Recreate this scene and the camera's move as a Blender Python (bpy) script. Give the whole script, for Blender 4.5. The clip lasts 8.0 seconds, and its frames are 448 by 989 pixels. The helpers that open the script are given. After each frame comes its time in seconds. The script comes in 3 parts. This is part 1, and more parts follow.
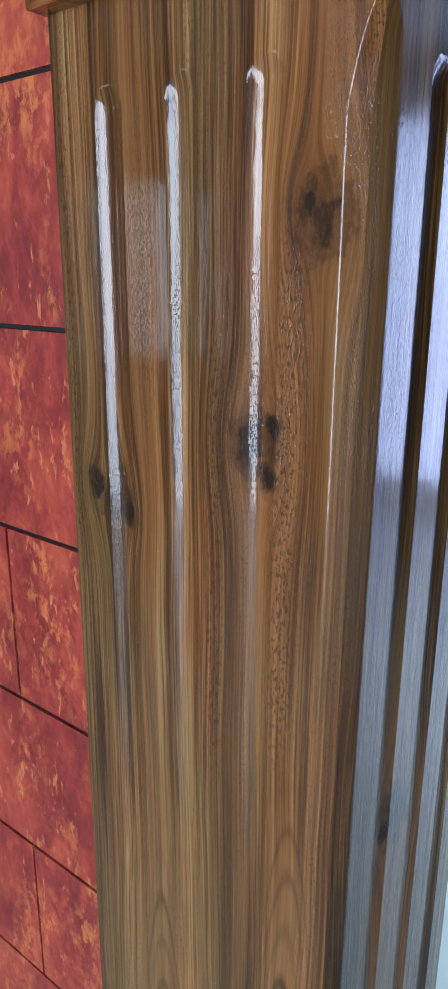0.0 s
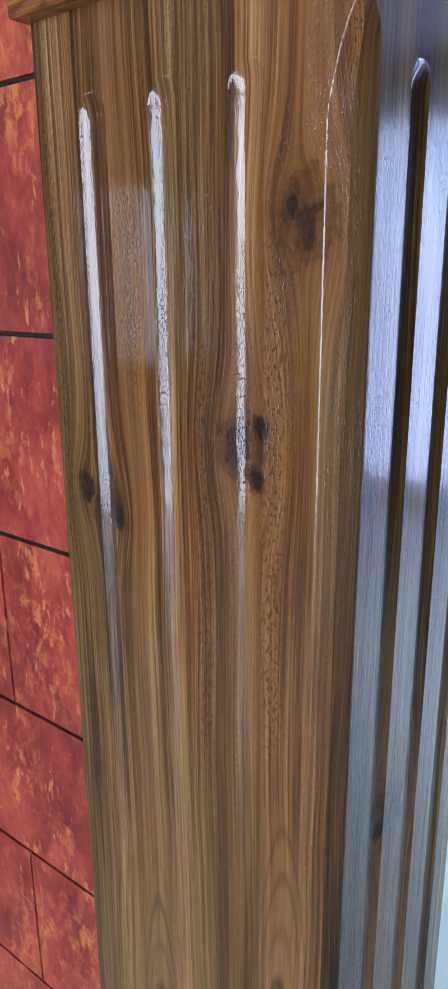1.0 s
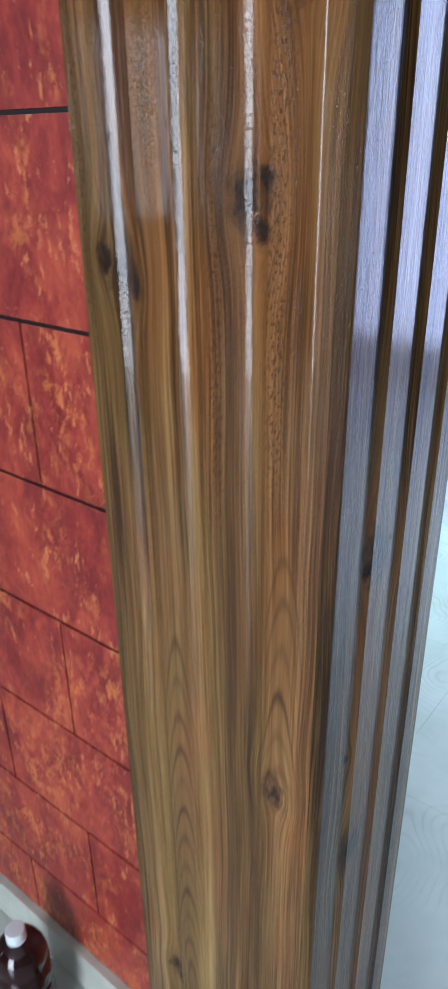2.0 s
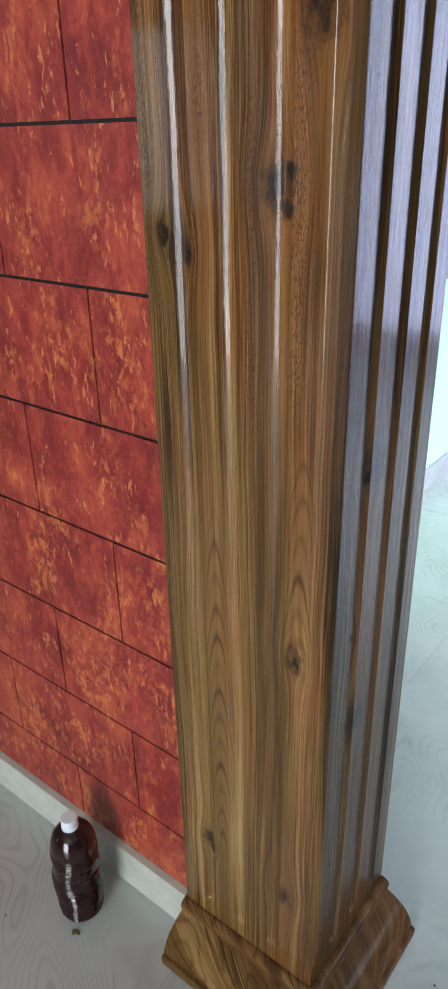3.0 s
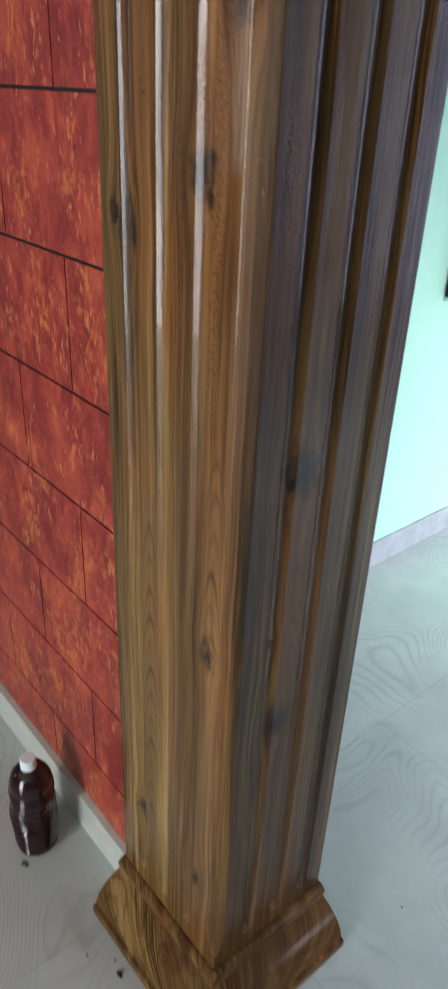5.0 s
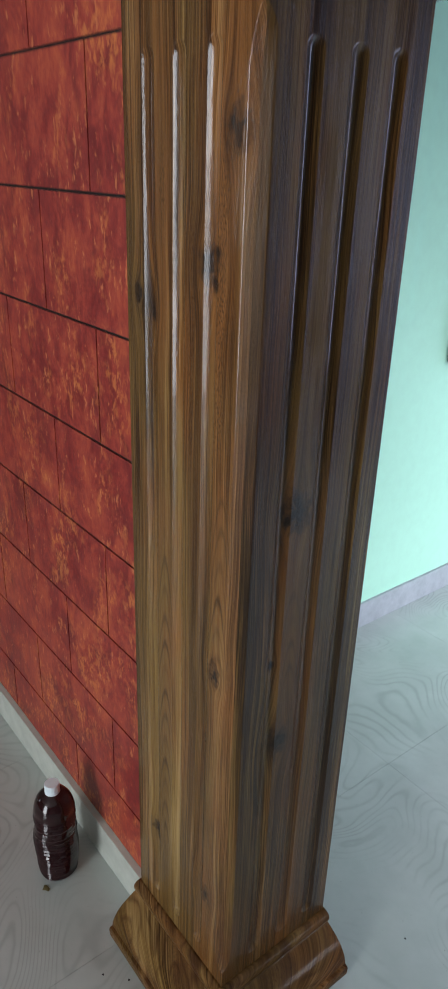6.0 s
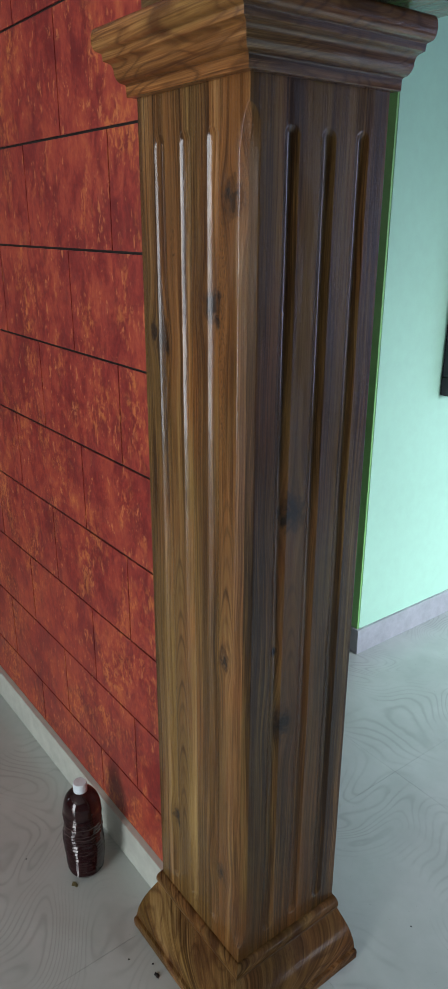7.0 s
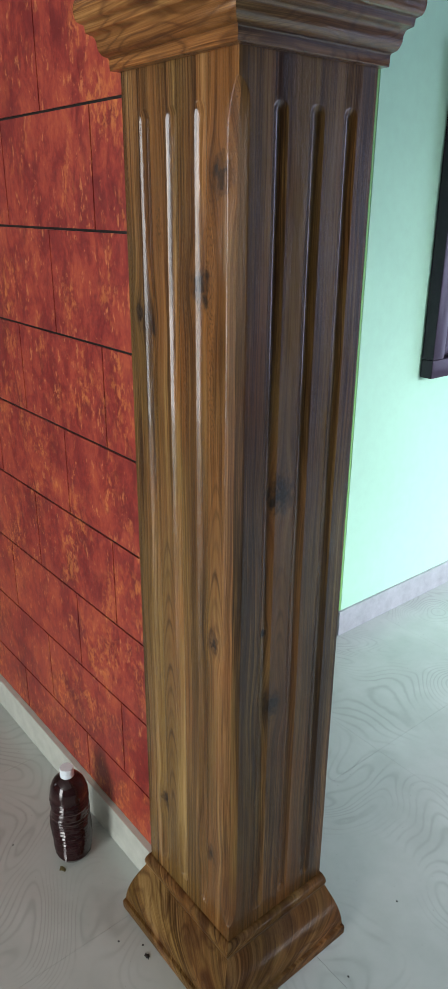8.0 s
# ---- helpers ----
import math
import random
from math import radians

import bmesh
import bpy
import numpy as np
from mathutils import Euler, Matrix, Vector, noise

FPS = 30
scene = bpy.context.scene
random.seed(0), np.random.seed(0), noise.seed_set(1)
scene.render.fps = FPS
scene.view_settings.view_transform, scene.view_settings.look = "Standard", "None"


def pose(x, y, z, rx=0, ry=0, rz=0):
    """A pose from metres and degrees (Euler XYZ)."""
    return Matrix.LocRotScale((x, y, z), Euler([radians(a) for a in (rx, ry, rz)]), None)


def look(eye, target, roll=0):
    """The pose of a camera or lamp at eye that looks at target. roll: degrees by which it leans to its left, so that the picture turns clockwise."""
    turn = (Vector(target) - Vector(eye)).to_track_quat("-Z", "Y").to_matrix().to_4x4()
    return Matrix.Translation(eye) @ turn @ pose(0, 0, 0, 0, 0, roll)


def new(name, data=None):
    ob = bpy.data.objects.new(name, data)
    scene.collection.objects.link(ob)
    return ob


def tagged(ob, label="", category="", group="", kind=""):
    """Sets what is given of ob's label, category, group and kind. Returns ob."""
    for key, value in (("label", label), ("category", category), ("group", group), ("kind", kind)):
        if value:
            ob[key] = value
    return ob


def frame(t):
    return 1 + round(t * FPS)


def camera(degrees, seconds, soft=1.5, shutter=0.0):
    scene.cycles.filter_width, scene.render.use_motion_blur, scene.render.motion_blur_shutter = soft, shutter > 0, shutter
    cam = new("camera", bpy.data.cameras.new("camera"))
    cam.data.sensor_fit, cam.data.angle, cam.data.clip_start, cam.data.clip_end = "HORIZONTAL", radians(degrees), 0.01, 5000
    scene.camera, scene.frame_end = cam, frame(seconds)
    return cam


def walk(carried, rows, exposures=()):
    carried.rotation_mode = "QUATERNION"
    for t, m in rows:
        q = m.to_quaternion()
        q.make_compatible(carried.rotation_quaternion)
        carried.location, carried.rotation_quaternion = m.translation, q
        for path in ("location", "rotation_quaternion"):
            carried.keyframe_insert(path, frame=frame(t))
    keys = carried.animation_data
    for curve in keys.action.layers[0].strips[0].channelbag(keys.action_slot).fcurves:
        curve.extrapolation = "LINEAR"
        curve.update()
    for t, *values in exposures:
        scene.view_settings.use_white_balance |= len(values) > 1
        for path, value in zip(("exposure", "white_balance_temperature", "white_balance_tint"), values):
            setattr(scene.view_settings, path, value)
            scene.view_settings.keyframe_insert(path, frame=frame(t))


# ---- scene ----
cam = camera(34.0, 8.0, shutter=0.6)
PATH = [
    (0, (0.207, -0.399, 1.489), (-0.982, 1.102, 0.913), 0.3),
    (0.5, (0.209, -0.397, 1.489), (-0.969, 1.117, 0.922), 0.2),
    (1, (0.212, -0.399, 1.489), (-0.967, 1.113, 0.922), -0.5),
    (1.3, (0.227, -0.388, 1.483), (-0.989, 1.076, 0.869), -0.7),
    (1.5, (0.243, -0.398, 1.465), (-0.987, 1.002, 0.739), 0.1),
    (1.7, (0.248, -0.415, 1.428), (-0.977, 0.936, 0.605), -1.0),
    (2, (0.266, -0.473, 1.416), (-0.856, 0.934, 0.544), -0.8),
    (3.3, (0.41, -0.699, 1.432), (-0.714, 0.701, 0.551), -1.4),
    (3.5, (0.428, -0.708, 1.439), (-0.702, 0.696, 0.572), -1.2),
    (4, (0.424, -0.678, 1.441), (-0.74, 0.685, 0.555), -1.5),
    (4.5, (0.406, -0.635, 1.434), (-0.766, 0.696, 0.508), -0.3),
    (4.8, (0.476, -0.536, 1.444), (-0.816, 0.69, 0.535), 1.6),
    (5, (0.528, -0.483, 1.448), (-0.796, 0.665, 0.484), 2.6),
    (5.2, (0.564, -0.467, 1.456), (-0.805, 0.621, 0.485), 1.6),
    (6.3, (0.712, -0.594, 1.49), (-0.744, 0.55, 0.734), 1.1),
    (6.5, (0.765, -0.615, 1.487), (-0.722, 0.511, 0.765), -0.1),
    (7, (0.811, -0.653, 1.491), (-0.685, 0.479, 0.796), 0.2),
    (7.5, (0.796, -0.669, 1.483), (-0.67, 0.483, 0.759), 0.2),
    (8, (0.794, -0.666, 1.485), (-0.649, 0.509, 0.751), 0.4),
]
walk(cam, [(t, look(eye, target, roll)) for t, eye, target, roll in PATH],
     [(0.0, 0.65, 5500, 10), (1.2, 0.65, 5500, 10), (2.0, 0.58, 5700, 10), (3.5, 0.38, 6400, 10), (4.5, 0.35, 6300, 10), (5.0, 0.34, 6350, 10), (6.4, -0.05, 6250, 10), (7.0, -0.02, 6350, 10), (7.5, 0.52, 6500, 10), (8.0, 0.31, 6600, 10)])


# ---- world, lights ----
world = bpy.data.worlds.new("world")
scene.world = world
world.use_nodes = True
wn, wl = world.node_tree.nodes, world.node_tree.links
sky = wn.new("ShaderNodeTexSky")
sky.sky_type, sky.sun_disc = "NISHITA", False
sky.sun_elevation, sky.sun_rotation = radians(40), radians(150)
wl.new(sky.outputs[0], wn["Background"].inputs[0])
wn["Background"].inputs[1].default_value = 0.07


def window_light(name, place, target, wide, high, power, colour, spread=180):
    data = bpy.data.lights.new(name, "AREA")
    data.shape, data.size, data.size_y, data.energy, data.color = "RECTANGLE", wide, high, power, colour
    data.spread = radians(spread)
    ob = new(name, data)
    ob.matrix_world = look(place, target)
    return ob


window_light("far_window_light", (1.88, 4.16, 1.28), (1.88, 0, 1.28), 1.16, 2.22, 45, (0.62, 0.69, 1.0))
window_light("east_window_light", (2.80, 2.00, 1.68), (0.05, 2.10, 0.0), 1.0, 0.95, 31, (0.84, 0.91, 1.0), 72)
# added unseen lamp that puts bluish highlights on the side flutes
window_light("far_fill_light", (0.20, 4.16, 1.07), (0.20, 0, 1.07), 0.84, 2.0, 17, (0.62, 0.70, 1.0))
window_light("near_door_light", (0.80, -3.96, 1.24), (0.80, 0, 1.24), 1.36, 2.44, 98, (0.95, 0.975, 1.0))
window_light("west_window_light", (-3.16, -3.12, 1.50), (0, -3.12, 1.50), 0.7, 1.0, 4.5, (0.92, 0.96, 1.0))
# added fill lamp, unseen, that brightens the passage and the wall's green end
window_light("passage_fill_light", (-3.16, 0.65, 1.50), (0, 0.65, 1.2), 0.7, 1.0, 9, (0.95, 0.98, 1.0))


# ---- materials ----
class Nodes:
    """Short hand for building a node tree."""

    def __init__(self, name):
        self.mat = bpy.data.materials.new(name)
        self.mat.use_nodes = True
        self.n, self.l = self.mat.node_tree.nodes, self.mat.node_tree.links
        self.bsdf = self.n["Principled BSDF"]

    def put(self, value, socket):
        if isinstance(value, (int, float)):
            socket.default_value = value
        elif isinstance(value, tuple):
            socket.default_value = value if len(value) == len(socket.default_value) else (*value, 1)
        else:
            self.l.new(value, socket)

    def math(self, op, a, b=0.0, c=0.0, clamp=False):
        m = self.n.new("ShaderNodeMath")
        m.operation, m.use_clamp = op, clamp
        for s, v in zip(m.inputs, (a, b, c)):
            self.put(v, s)
        return m.outputs[0]

    def xyz(self, x, y, z):
        m = self.n.new("ShaderNodeCombineXYZ")
        for s, v in zip(m.inputs, (x, y, z)):
            self.put(v, s)
        return m.outputs[0]

    def position(self, local=False):
        s = self.n.new("ShaderNodeSeparateXYZ")
        if local:
            self.l.new(self.n.new("ShaderNodeTexCoord").outputs["Object"], s.inputs[0])
        else:
            self.l.new(self.n.new("ShaderNodeNewGeometry").outputs["Position"], s.inputs[0])
        return dict(zip("xyz", s.outputs))

    def random(self):
        return self.n.new("ShaderNodeObjectInfo").outputs["Random"]

    def noise(self, vec, scale=1.0, detail=2.0, rough=0.5, distort=0.0):
        t = self.n.new("ShaderNodeTexNoise")
        for key, v in (("Vector", vec), ("Scale", scale), ("Detail", detail), ("Roughness", rough), ("Distortion", distort)):
            self.put(v, t.inputs[key])
        return t.outputs["Fac"]

    def ramp(self, fac, *stops, ease="LINEAR"):
        r = self.n.new("ShaderNodeValToRGB")
        r.color_ramp.interpolation = ease
        e = r.color_ramp.elements
        while len(e) < len(stops):
            e.new(0.5)
        for el, (at, col) in zip(e, stops):
            el.position = at
            el.color = (col, col, col, 1) if isinstance(col, (int, float)) else (*col, 1)
        self.put(fac, r.inputs[0])
        return r.outputs[0]

    def mix(self, fac, a, b, how="MIX"):
        m = self.n.new("ShaderNodeMix")
        m.data_type, m.blend_type = "RGBA", how
        self.put(fac, m.inputs[0])
        self.put(a, m.inputs[6])
        self.put(b, m.inputs[7])
        return m.outputs[2]

    def bump(self, height, strength, distance, socket="Normal"):
        b = self.n.new("ShaderNodeBump")
        b.inputs["Strength"].default_value, b.inputs["Distance"].default_value = strength, distance
        self.put(height, b.inputs["Height"])
        self.l.new(b.outputs[0], self.bsdf.inputs[socket])

    def done(self, **values):
        for key, v in values.items():
            self.put(v, self.bsdf.inputs[key.replace("_", " ")])
        return self.mat


def plain(name, colour, rough=0.5, grain=0.12, scale=40, bump=0.1, **more):
    k = Nodes(name)
    p = k.position()
    v = k.xyz(p["x"], p["y"], p["z"])
    g = k.math("MULTIPLY_ADD", k.noise(v, scale, 5, 0.65), 0.6, k.math("MULTIPLY", k.noise(v, scale / 9, 3), 0.4))
    dark = tuple(c * (1 - grain * 2) for c in colour)
    light = tuple(min(1, c * (1 + grain)) for c in colour)
    k.bump(g, bump, 0.002)
    return k.done(Base_Color=k.ramp(g, (0.3, dark), (0.7, light)), Roughness=rough, **more)


def wood(name, across, along, knots=(), cathedrals=(), shift=0.0, tint=(1, 1, 1), contours=0.0, streaks=(), rise=0.0, slant=0.0, lean=0.0, flats=(), torn=(), gloss=0.85, satin=0.03):
    """Varnished teak whose grain runs along one axis; knots are (across, along, radius, darkness)."""
    k = Nodes(name)
    p = k.position()
    u0, v = p[across], p[along]
    depth = [p[a] for a in "xyz" if a not in (across, along)][0]
    u0 = k.math("ADD", u0, k.math("MULTIPLY", depth, 0.35))
    if slant:
        c, n = math.cos(slant), math.sin(slant)
        u0, v = k.math("MULTIPLY_ADD", u0, c, k.math("MULTIPLY", v, n)), k.math("MULTIPLY_ADD", v, c, k.math("MULTIPLY", u0, -n))

    def grain(x, fu, fv, seed, detail=3, rough=0.6):
        return k.noise(k.xyz(k.math("MULTIPLY", x, fu), k.math("MULTIPLY", v, fv), shift + seed), 1.0, detail, rough)

    wob = grain(u0, 9, 2.2, 0, 2, 0.5)
    u = k.math("MULTIPLY_ADD", k.math("SUBTRACT", wob, 0.5), 0.022, u0)
    knot_mask, ring = 0.0, 0.0
    ragged = k.math("SUBTRACT", grain(u0, 70, 45, 2, 4), 0.5)
    ragged2 = k.math("SUBTRACT", grain(u0, 60, 50, 31, 4), 0.5)
    for ku, kv, r, dim in knots:
        du = k.math("MULTIPLY_ADD", ragged, 2.6, k.math("DIVIDE", k.math("SUBTRACT", u0, ku), r))
        dv = k.math("MULTIPLY_ADD", ragged2, 2.6, k.math("DIVIDE", k.math("SUBTRACT", v, kv), r * 1.25))
        d2 = k.math("ADD", k.math("MULTIPLY", du, du), k.math("MULTIPLY", dv, dv))
        smooth_du = k.math("DIVIDE", k.math("SUBTRACT", u0, ku), r)
        smooth_dv = k.math("DIVIDE", k.math("SUBTRACT", v, kv), r * 1.9)
        far2 = k.math("ADD", k.math("MULTIPLY", smooth_du, smooth_du), k.math("MULTIPLY", smooth_dv, smooth_dv))
        wide = k.math("EXPONENT", k.math("MULTIPLY", far2, -0.34))
        core = k.math("EXPONENT", k.math("MULTIPLY", d2, -1.1))
        u = k.math("SUBTRACT", u, k.math("MULTIPLY", k.math("MULTIPLY", smooth_du, r * 0.85), wide))
        knot_mask = k.math("MAXIMUM", knot_mask, k.math("MULTIPLY", core, dim))
        rings = k.math("SINE", k.math("MULTIPLY", k.math("SQRT", d2), 8.0))
        ring = k.math("ADD", ring, k.math("MULTIPLY", rings, k.math("EXPONENT", k.math("MULTIPLY", d2, -0.75))))
    arch, open_grain = 0.0, 0.0
    for cu, low, high, wide in cathedrals:
        du = k.math("DIVIDE", k.math("SUBTRACT", u, cu), wide)
        m = k.math("EXPONENT", k.math("MULTIPLY", k.math("MULTIPLY", du, du), -0.8))
        m = k.math("MULTIPLY", m, k.math("SMOOTH_MIN", k.math("MULTIPLY", k.math("SUBTRACT", high, v), 7), k.math("MULTIPLY", k.math("SUBTRACT", v, low), 7), 0.3, clamp=True))
        open_grain = k.math("MAXIMUM", open_grain, m)
        f = k.math("MULTIPLY_ADD", k.math("MULTIPLY", du, du), 0.085, v)
        f = k.math("ADD", f, k.math("MULTIPLY_ADD", wob, 0.10, k.math("MULTIPLY", ragged, 0.012)))
        line = k.math("MULTIPLY_ADD", k.math("SINE", k.math("MULTIPLY", f, 125.0)), 0.5, 0.5)
        second = k.math("MULTIPLY_ADD", k.math("SINE", k.math("MULTIPLY", f, 47.0)), 0.5, 0.5)
        arch = k.math("ADD", arch, k.math("MULTIPLY", k.math("MULTIPLY", k.math("POWER", line, 3.0), k.math("MULTIPLY_ADD", second, 0.7, 0.3)), m))
    broad = grain(u, 24, 0.8, 3)
    band = grain(u, 105, 1.0, 7, 4, 0.65)
    fine = grain(u, 430, 4, 0, 4, 0.7)
    hair = grain(u, 900, 12, 61, 2)
    pore = grain(u0, 1050, 330, 5, 3, 0.65)
    stain = grain(u0, 11, 1.8, 11, 4)
    if rise:
        stain = k.math("ADD", stain, k.math("MULTIPLY", k.math("SUBTRACT", v, 1.0), rise))
    if lean:
        stain = k.math("ADD", stain, k.math("MULTIPLY", k.math("ADD", u0, 0.15), lean))
    tone = k.math("MULTIPLY_ADD", band, 0.32, k.math("MULTIPLY_ADD", fine, 0.26, k.math("MULTIPLY_ADD", hair, 0.12, k.math("MULTIPLY", broad, 0.30))))
    calm = k.ramp(grain(u, 14, 1.0, 37, 2, 0.5), (0.42, 0.85), (0.58, 2.0))
    for cu, wide in flats:
        du = k.math("DIVIDE", k.math("SUBTRACT", u, cu), wide)
        open_grain = k.math("MAXIMUM", open_grain, k.math("MULTIPLY", k.math("EXPONENT", k.math("MULTIPLY", k.math("MULTIPLY", du, du), -1.0)), 0.5))
    if cathedrals:
        plainer = k.math("MULTIPLY_ADD", open_grain, -0.75, 1.0)
        calm = k.math("MULTIPLY", calm, plainer)
    tone = k.math("MULTIPLY_ADD", k.math("SUBTRACT", tone, 0.515), calm, 0.525)
    body = k.ramp(tone, (0.39, (0.040, 0.022, 0.010)), (0.46, (0.098, 0.056, 0.021)), (0.52, (0.172, 0.105, 0.041)), (0.58, (0.250, 0.163, 0.070)), (0.68, (0.350, 0.248, 0.125)))
    warm = k.mix(k.ramp(stain, (0.46, 0.0), (0.66, 0.85)), body, (1.08, 0.78, 0.64), "MULTIPLY")
    olive = k.mix(k.ramp(stain, (0.38, 0.85), (0.54, 0.0)), warm, (0.90, 0.95, 0.78), "MULTIPLY")
    # clusters of dark growth lines, thin and broken
    streak = k.ramp(grain(u, 40, 0.6, 23, 3), (0.49, 0.0), (0.61, 0.85))
    for cu, wide in streaks:
        du = k.math("DIVIDE", k.math("SUBTRACT", u, cu), wide)
        streak = k.math("MAXIMUM", streak, k.math("EXPONENT", k.math("MULTIPLY", k.math("MULTIPLY", du, du), -1.0)))
    comb = k.math("MAXIMUM", k.ramp(grain(u, 300, 1.3, 29, 3), (0.40, 1.0), (0.49, 0.0)), k.math("MULTIPLY", k.ramp(grain(u, 640, 2.4, 67, 2), (0.42, 1.0), (0.50, 0.0)), 0.7))
    if cathedrals:
        streak = k.math("MULTIPLY", streak, plainer)
    comb = k.math("MULTIPLY", comb, k.ramp(pore, (0.34, 1.0), (0.62, 0.75)))
    lined = k.mix(k.math("MULTIPLY", k.math("MULTIPLY", streak, comb), 0.9), olive, (0.042, 0.022, 0.009))
    # open pores and torn fibre
    rough_patch = k.ramp(grain(u, 26, 3.0, 17, 2, 0.5), (0.48, 0.0), (0.62, 1.0))
    rough_patch = k.math("MAXIMUM", rough_patch, k.math("MULTIPLY", streak, 0.8))
    pits = k.math("MULTIPLY", k.ramp(pore, (0.38, 1.0), (0.46, 0.0)), rough_patch)
    for cu, low, high, wide in torn:
        du = k.math("DIVIDE", k.math("SUBTRACT", u0, cu), wide)
        zone = k.math("MULTIPLY", k.math("EXPONENT", k.math("MULTIPLY", k.math("MULTIPLY", du, du), -1.0)), k.math("SMOOTH_MIN", k.math("MULTIPLY", k.math("SUBTRACT", high, v), 12), k.math("MULTIPLY", k.math("SUBTRACT", v, low), 12), 0.3, clamp=True))
        worm = k.ramp(grain(u0, 430, 170, 81, 2), (0.43, 1.0), (0.49, 0.0))
        pits = k.math("MAXIMUM", pits, k.math("MULTIPLY", worm, zone))
    lined = k.mix(k.math("MULTIPLY", pits, 0.70), lined, (0.045, 0.023, 0.010))
    if contours:
        hill = grain(u0, 16, 5.5, 43, 1.5, 0.4)
        hill = k.math("MULTIPLY_ADD", band, 0.035, k.math("MULTIPLY_ADD", fine, 0.018, hill))
        rim = k.math("MULTIPLY_ADD", k.math("SINE", k.math("MULTIPLY", hill, contours)), 0.5, 0.5)
        lined = k.mix(k.math("MULTIPLY", k.math("POWER", rim, 4.0), k.math("MULTIPLY_ADD", stain, 1.2, -0.1)), lined, (0.050, 0.022, 0.009))
        patch = k.ramp(grain(u0, 11, 7, 47, 2, 0.5), (0.60, 0.0), (0.66, 0.62))
        lined = k.mix(patch, lined, (0.045, 0.016, 0.008))
    if cathedrals:
        lined = k.mix(k.math("MULTIPLY", arch, 0.95, clamp=True), lined, (0.062, 0.033, 0.012))
    if knots:
        lined = k.mix(k.math("MULTIPLY", k.math("MAXIMUM", ring, 0.0), 0.8, clamp=True), lined, (0.050, 0.027, 0.013))
        grit = k.math("MULTIPLY", knot_mask, k.math("MULTIPLY_ADD", grain(u0, 260, 170, 71, 3), 1.8, 0.5), clamp=True)
        lined = k.mix(k.math("MULTIPLY", grit, 1.1, clamp=True), lined, (0.022, 0.014, 0.010))
    # the tint also carries painted shade on the column's side pieces
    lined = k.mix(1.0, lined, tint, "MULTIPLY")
    brush = grain(u0, 300, 20, 5, 4, 0.65)
    lump = grain(u0, 70, 12, 9, 3, 0.5)
    peel = grain(u0, 190, 80, 53, 3)
    height = k.math("ADD", k.math("MULTIPLY_ADD", fine, 0.40, k.math("MULTIPLY", brush, 0.65)), k.math("MULTIPLY", lump, 1.0))
    height = k.math("MULTIPLY_ADD", peel, 0.6, height)
    height = k.math("SUBTRACT", height, k.math("MULTIPLY", pits, 0.35))
    if knots:
        height = k.math("MULTIPLY_ADD", knot_mask, k.math("MULTIPLY", ragged, 2.0), height)
    k.bump(height, 0.70, 0.0013)
    skin = k.math("SUBTRACT", k.math("MULTIPLY_ADD", lump, 1.4, k.math("MULTIPLY_ADD", peel, 0.5, k.math("MULTIPLY", brush, 0.22))), k.math("MULTIPLY", pits, 0.9))
    k.bump(skin, 0.32, 0.0007, "Coat Normal")
    rough = k.math("MULTIPLY_ADD", pore, 0.20, 0.22)
    return k.done(Base_Color=lined, Roughness=rough, Coat_Weight=gloss, Coat_Roughness=k.math("MULTIPLY_ADD", brush, 0.10, satin), Specular_IOR_Level=0.05)


def sponge_paint(name):
    """Red wall paint dabbed over with orange and maroon by a sponge, the dabs drawn out downwards."""
    k = Nodes(name)
    p = k.position()

    def dab(scale, stretch, detail, rough, distort=0.0, seed=0.0):
        return k.noise(k.xyz(k.math("ADD", p["x"], seed), p["y"], k.math("MULTIPLY", p["z"], stretch)), scale, detail, rough, distort)

    big = dab(7.0, 0.75, 3, 0.55)
    mid = dab(26.0, 0.55, 7, 0.74, 0.5)
    small = dab(120.0, 0.60, 5, 0.68)
    blot = k.math("MULTIPLY_ADD", mid, 0.60, k.math("MULTIPLY_ADD", big, 0.30, k.math("MULTIPLY", small, 0.18)))
    base = k.ramp(blot, (0.43, (0.180, 0.019, 0.019)), (0.51, (0.270, 0.032, 0.026)), (0.57, (0.360, 0.052, 0.034)), (0.64, (0.445, 0.082, 0.040)), (0.74, (0.535, 0.140, 0.055)))
    maroon = k.math("MULTIPLY", k.ramp(dab(11.0, 0.7, 5, 0.65, 0.3, 3.1), (0.53, 0.0), (0.66, 0.65)), k.ramp(small, (0.62, 1.0), (0.72, 0.3)))
    base = k.mix(maroon, base, (0.150, 0.015, 0.018))
    cluster = k.ramp(k.math("MULTIPLY_ADD", p["z"], -0.06, dab(8.5, 0.6, 4, 0.6, 0.3, 7.7)), (0.44, 0.0), (0.57, 1.0))
    fleck = k.ramp(k.math("MULTIPLY_ADD", dab(74.0, 0.58, 6, 0.75, 0.4, 5.3), 0.7, k.math("MULTIPLY", small, 0.3)), (0.49, 0.0), (0.57, 1.0))
    col = k.mix(k.math("MULTIPLY", k.math("MULTIPLY", cluster, fleck), 0.70), base, (0.68, 0.225, 0.060))
    stray = k.ramp(dab(75.0, 0.4, 4, 0.7, 0.3, 9.9), (0.60, 0.0), (0.66, 0.7))
    col = k.mix(stray, col, (0.64, 0.22, 0.08))
    k.bump(k.math("MULTIPLY_ADD", small, 0.5, mid), 0.25, 0.0015)
    return k.done(Base_Color=col, Roughness=k.math("MULTIPLY_ADD", mid, 0.2, 0.34))


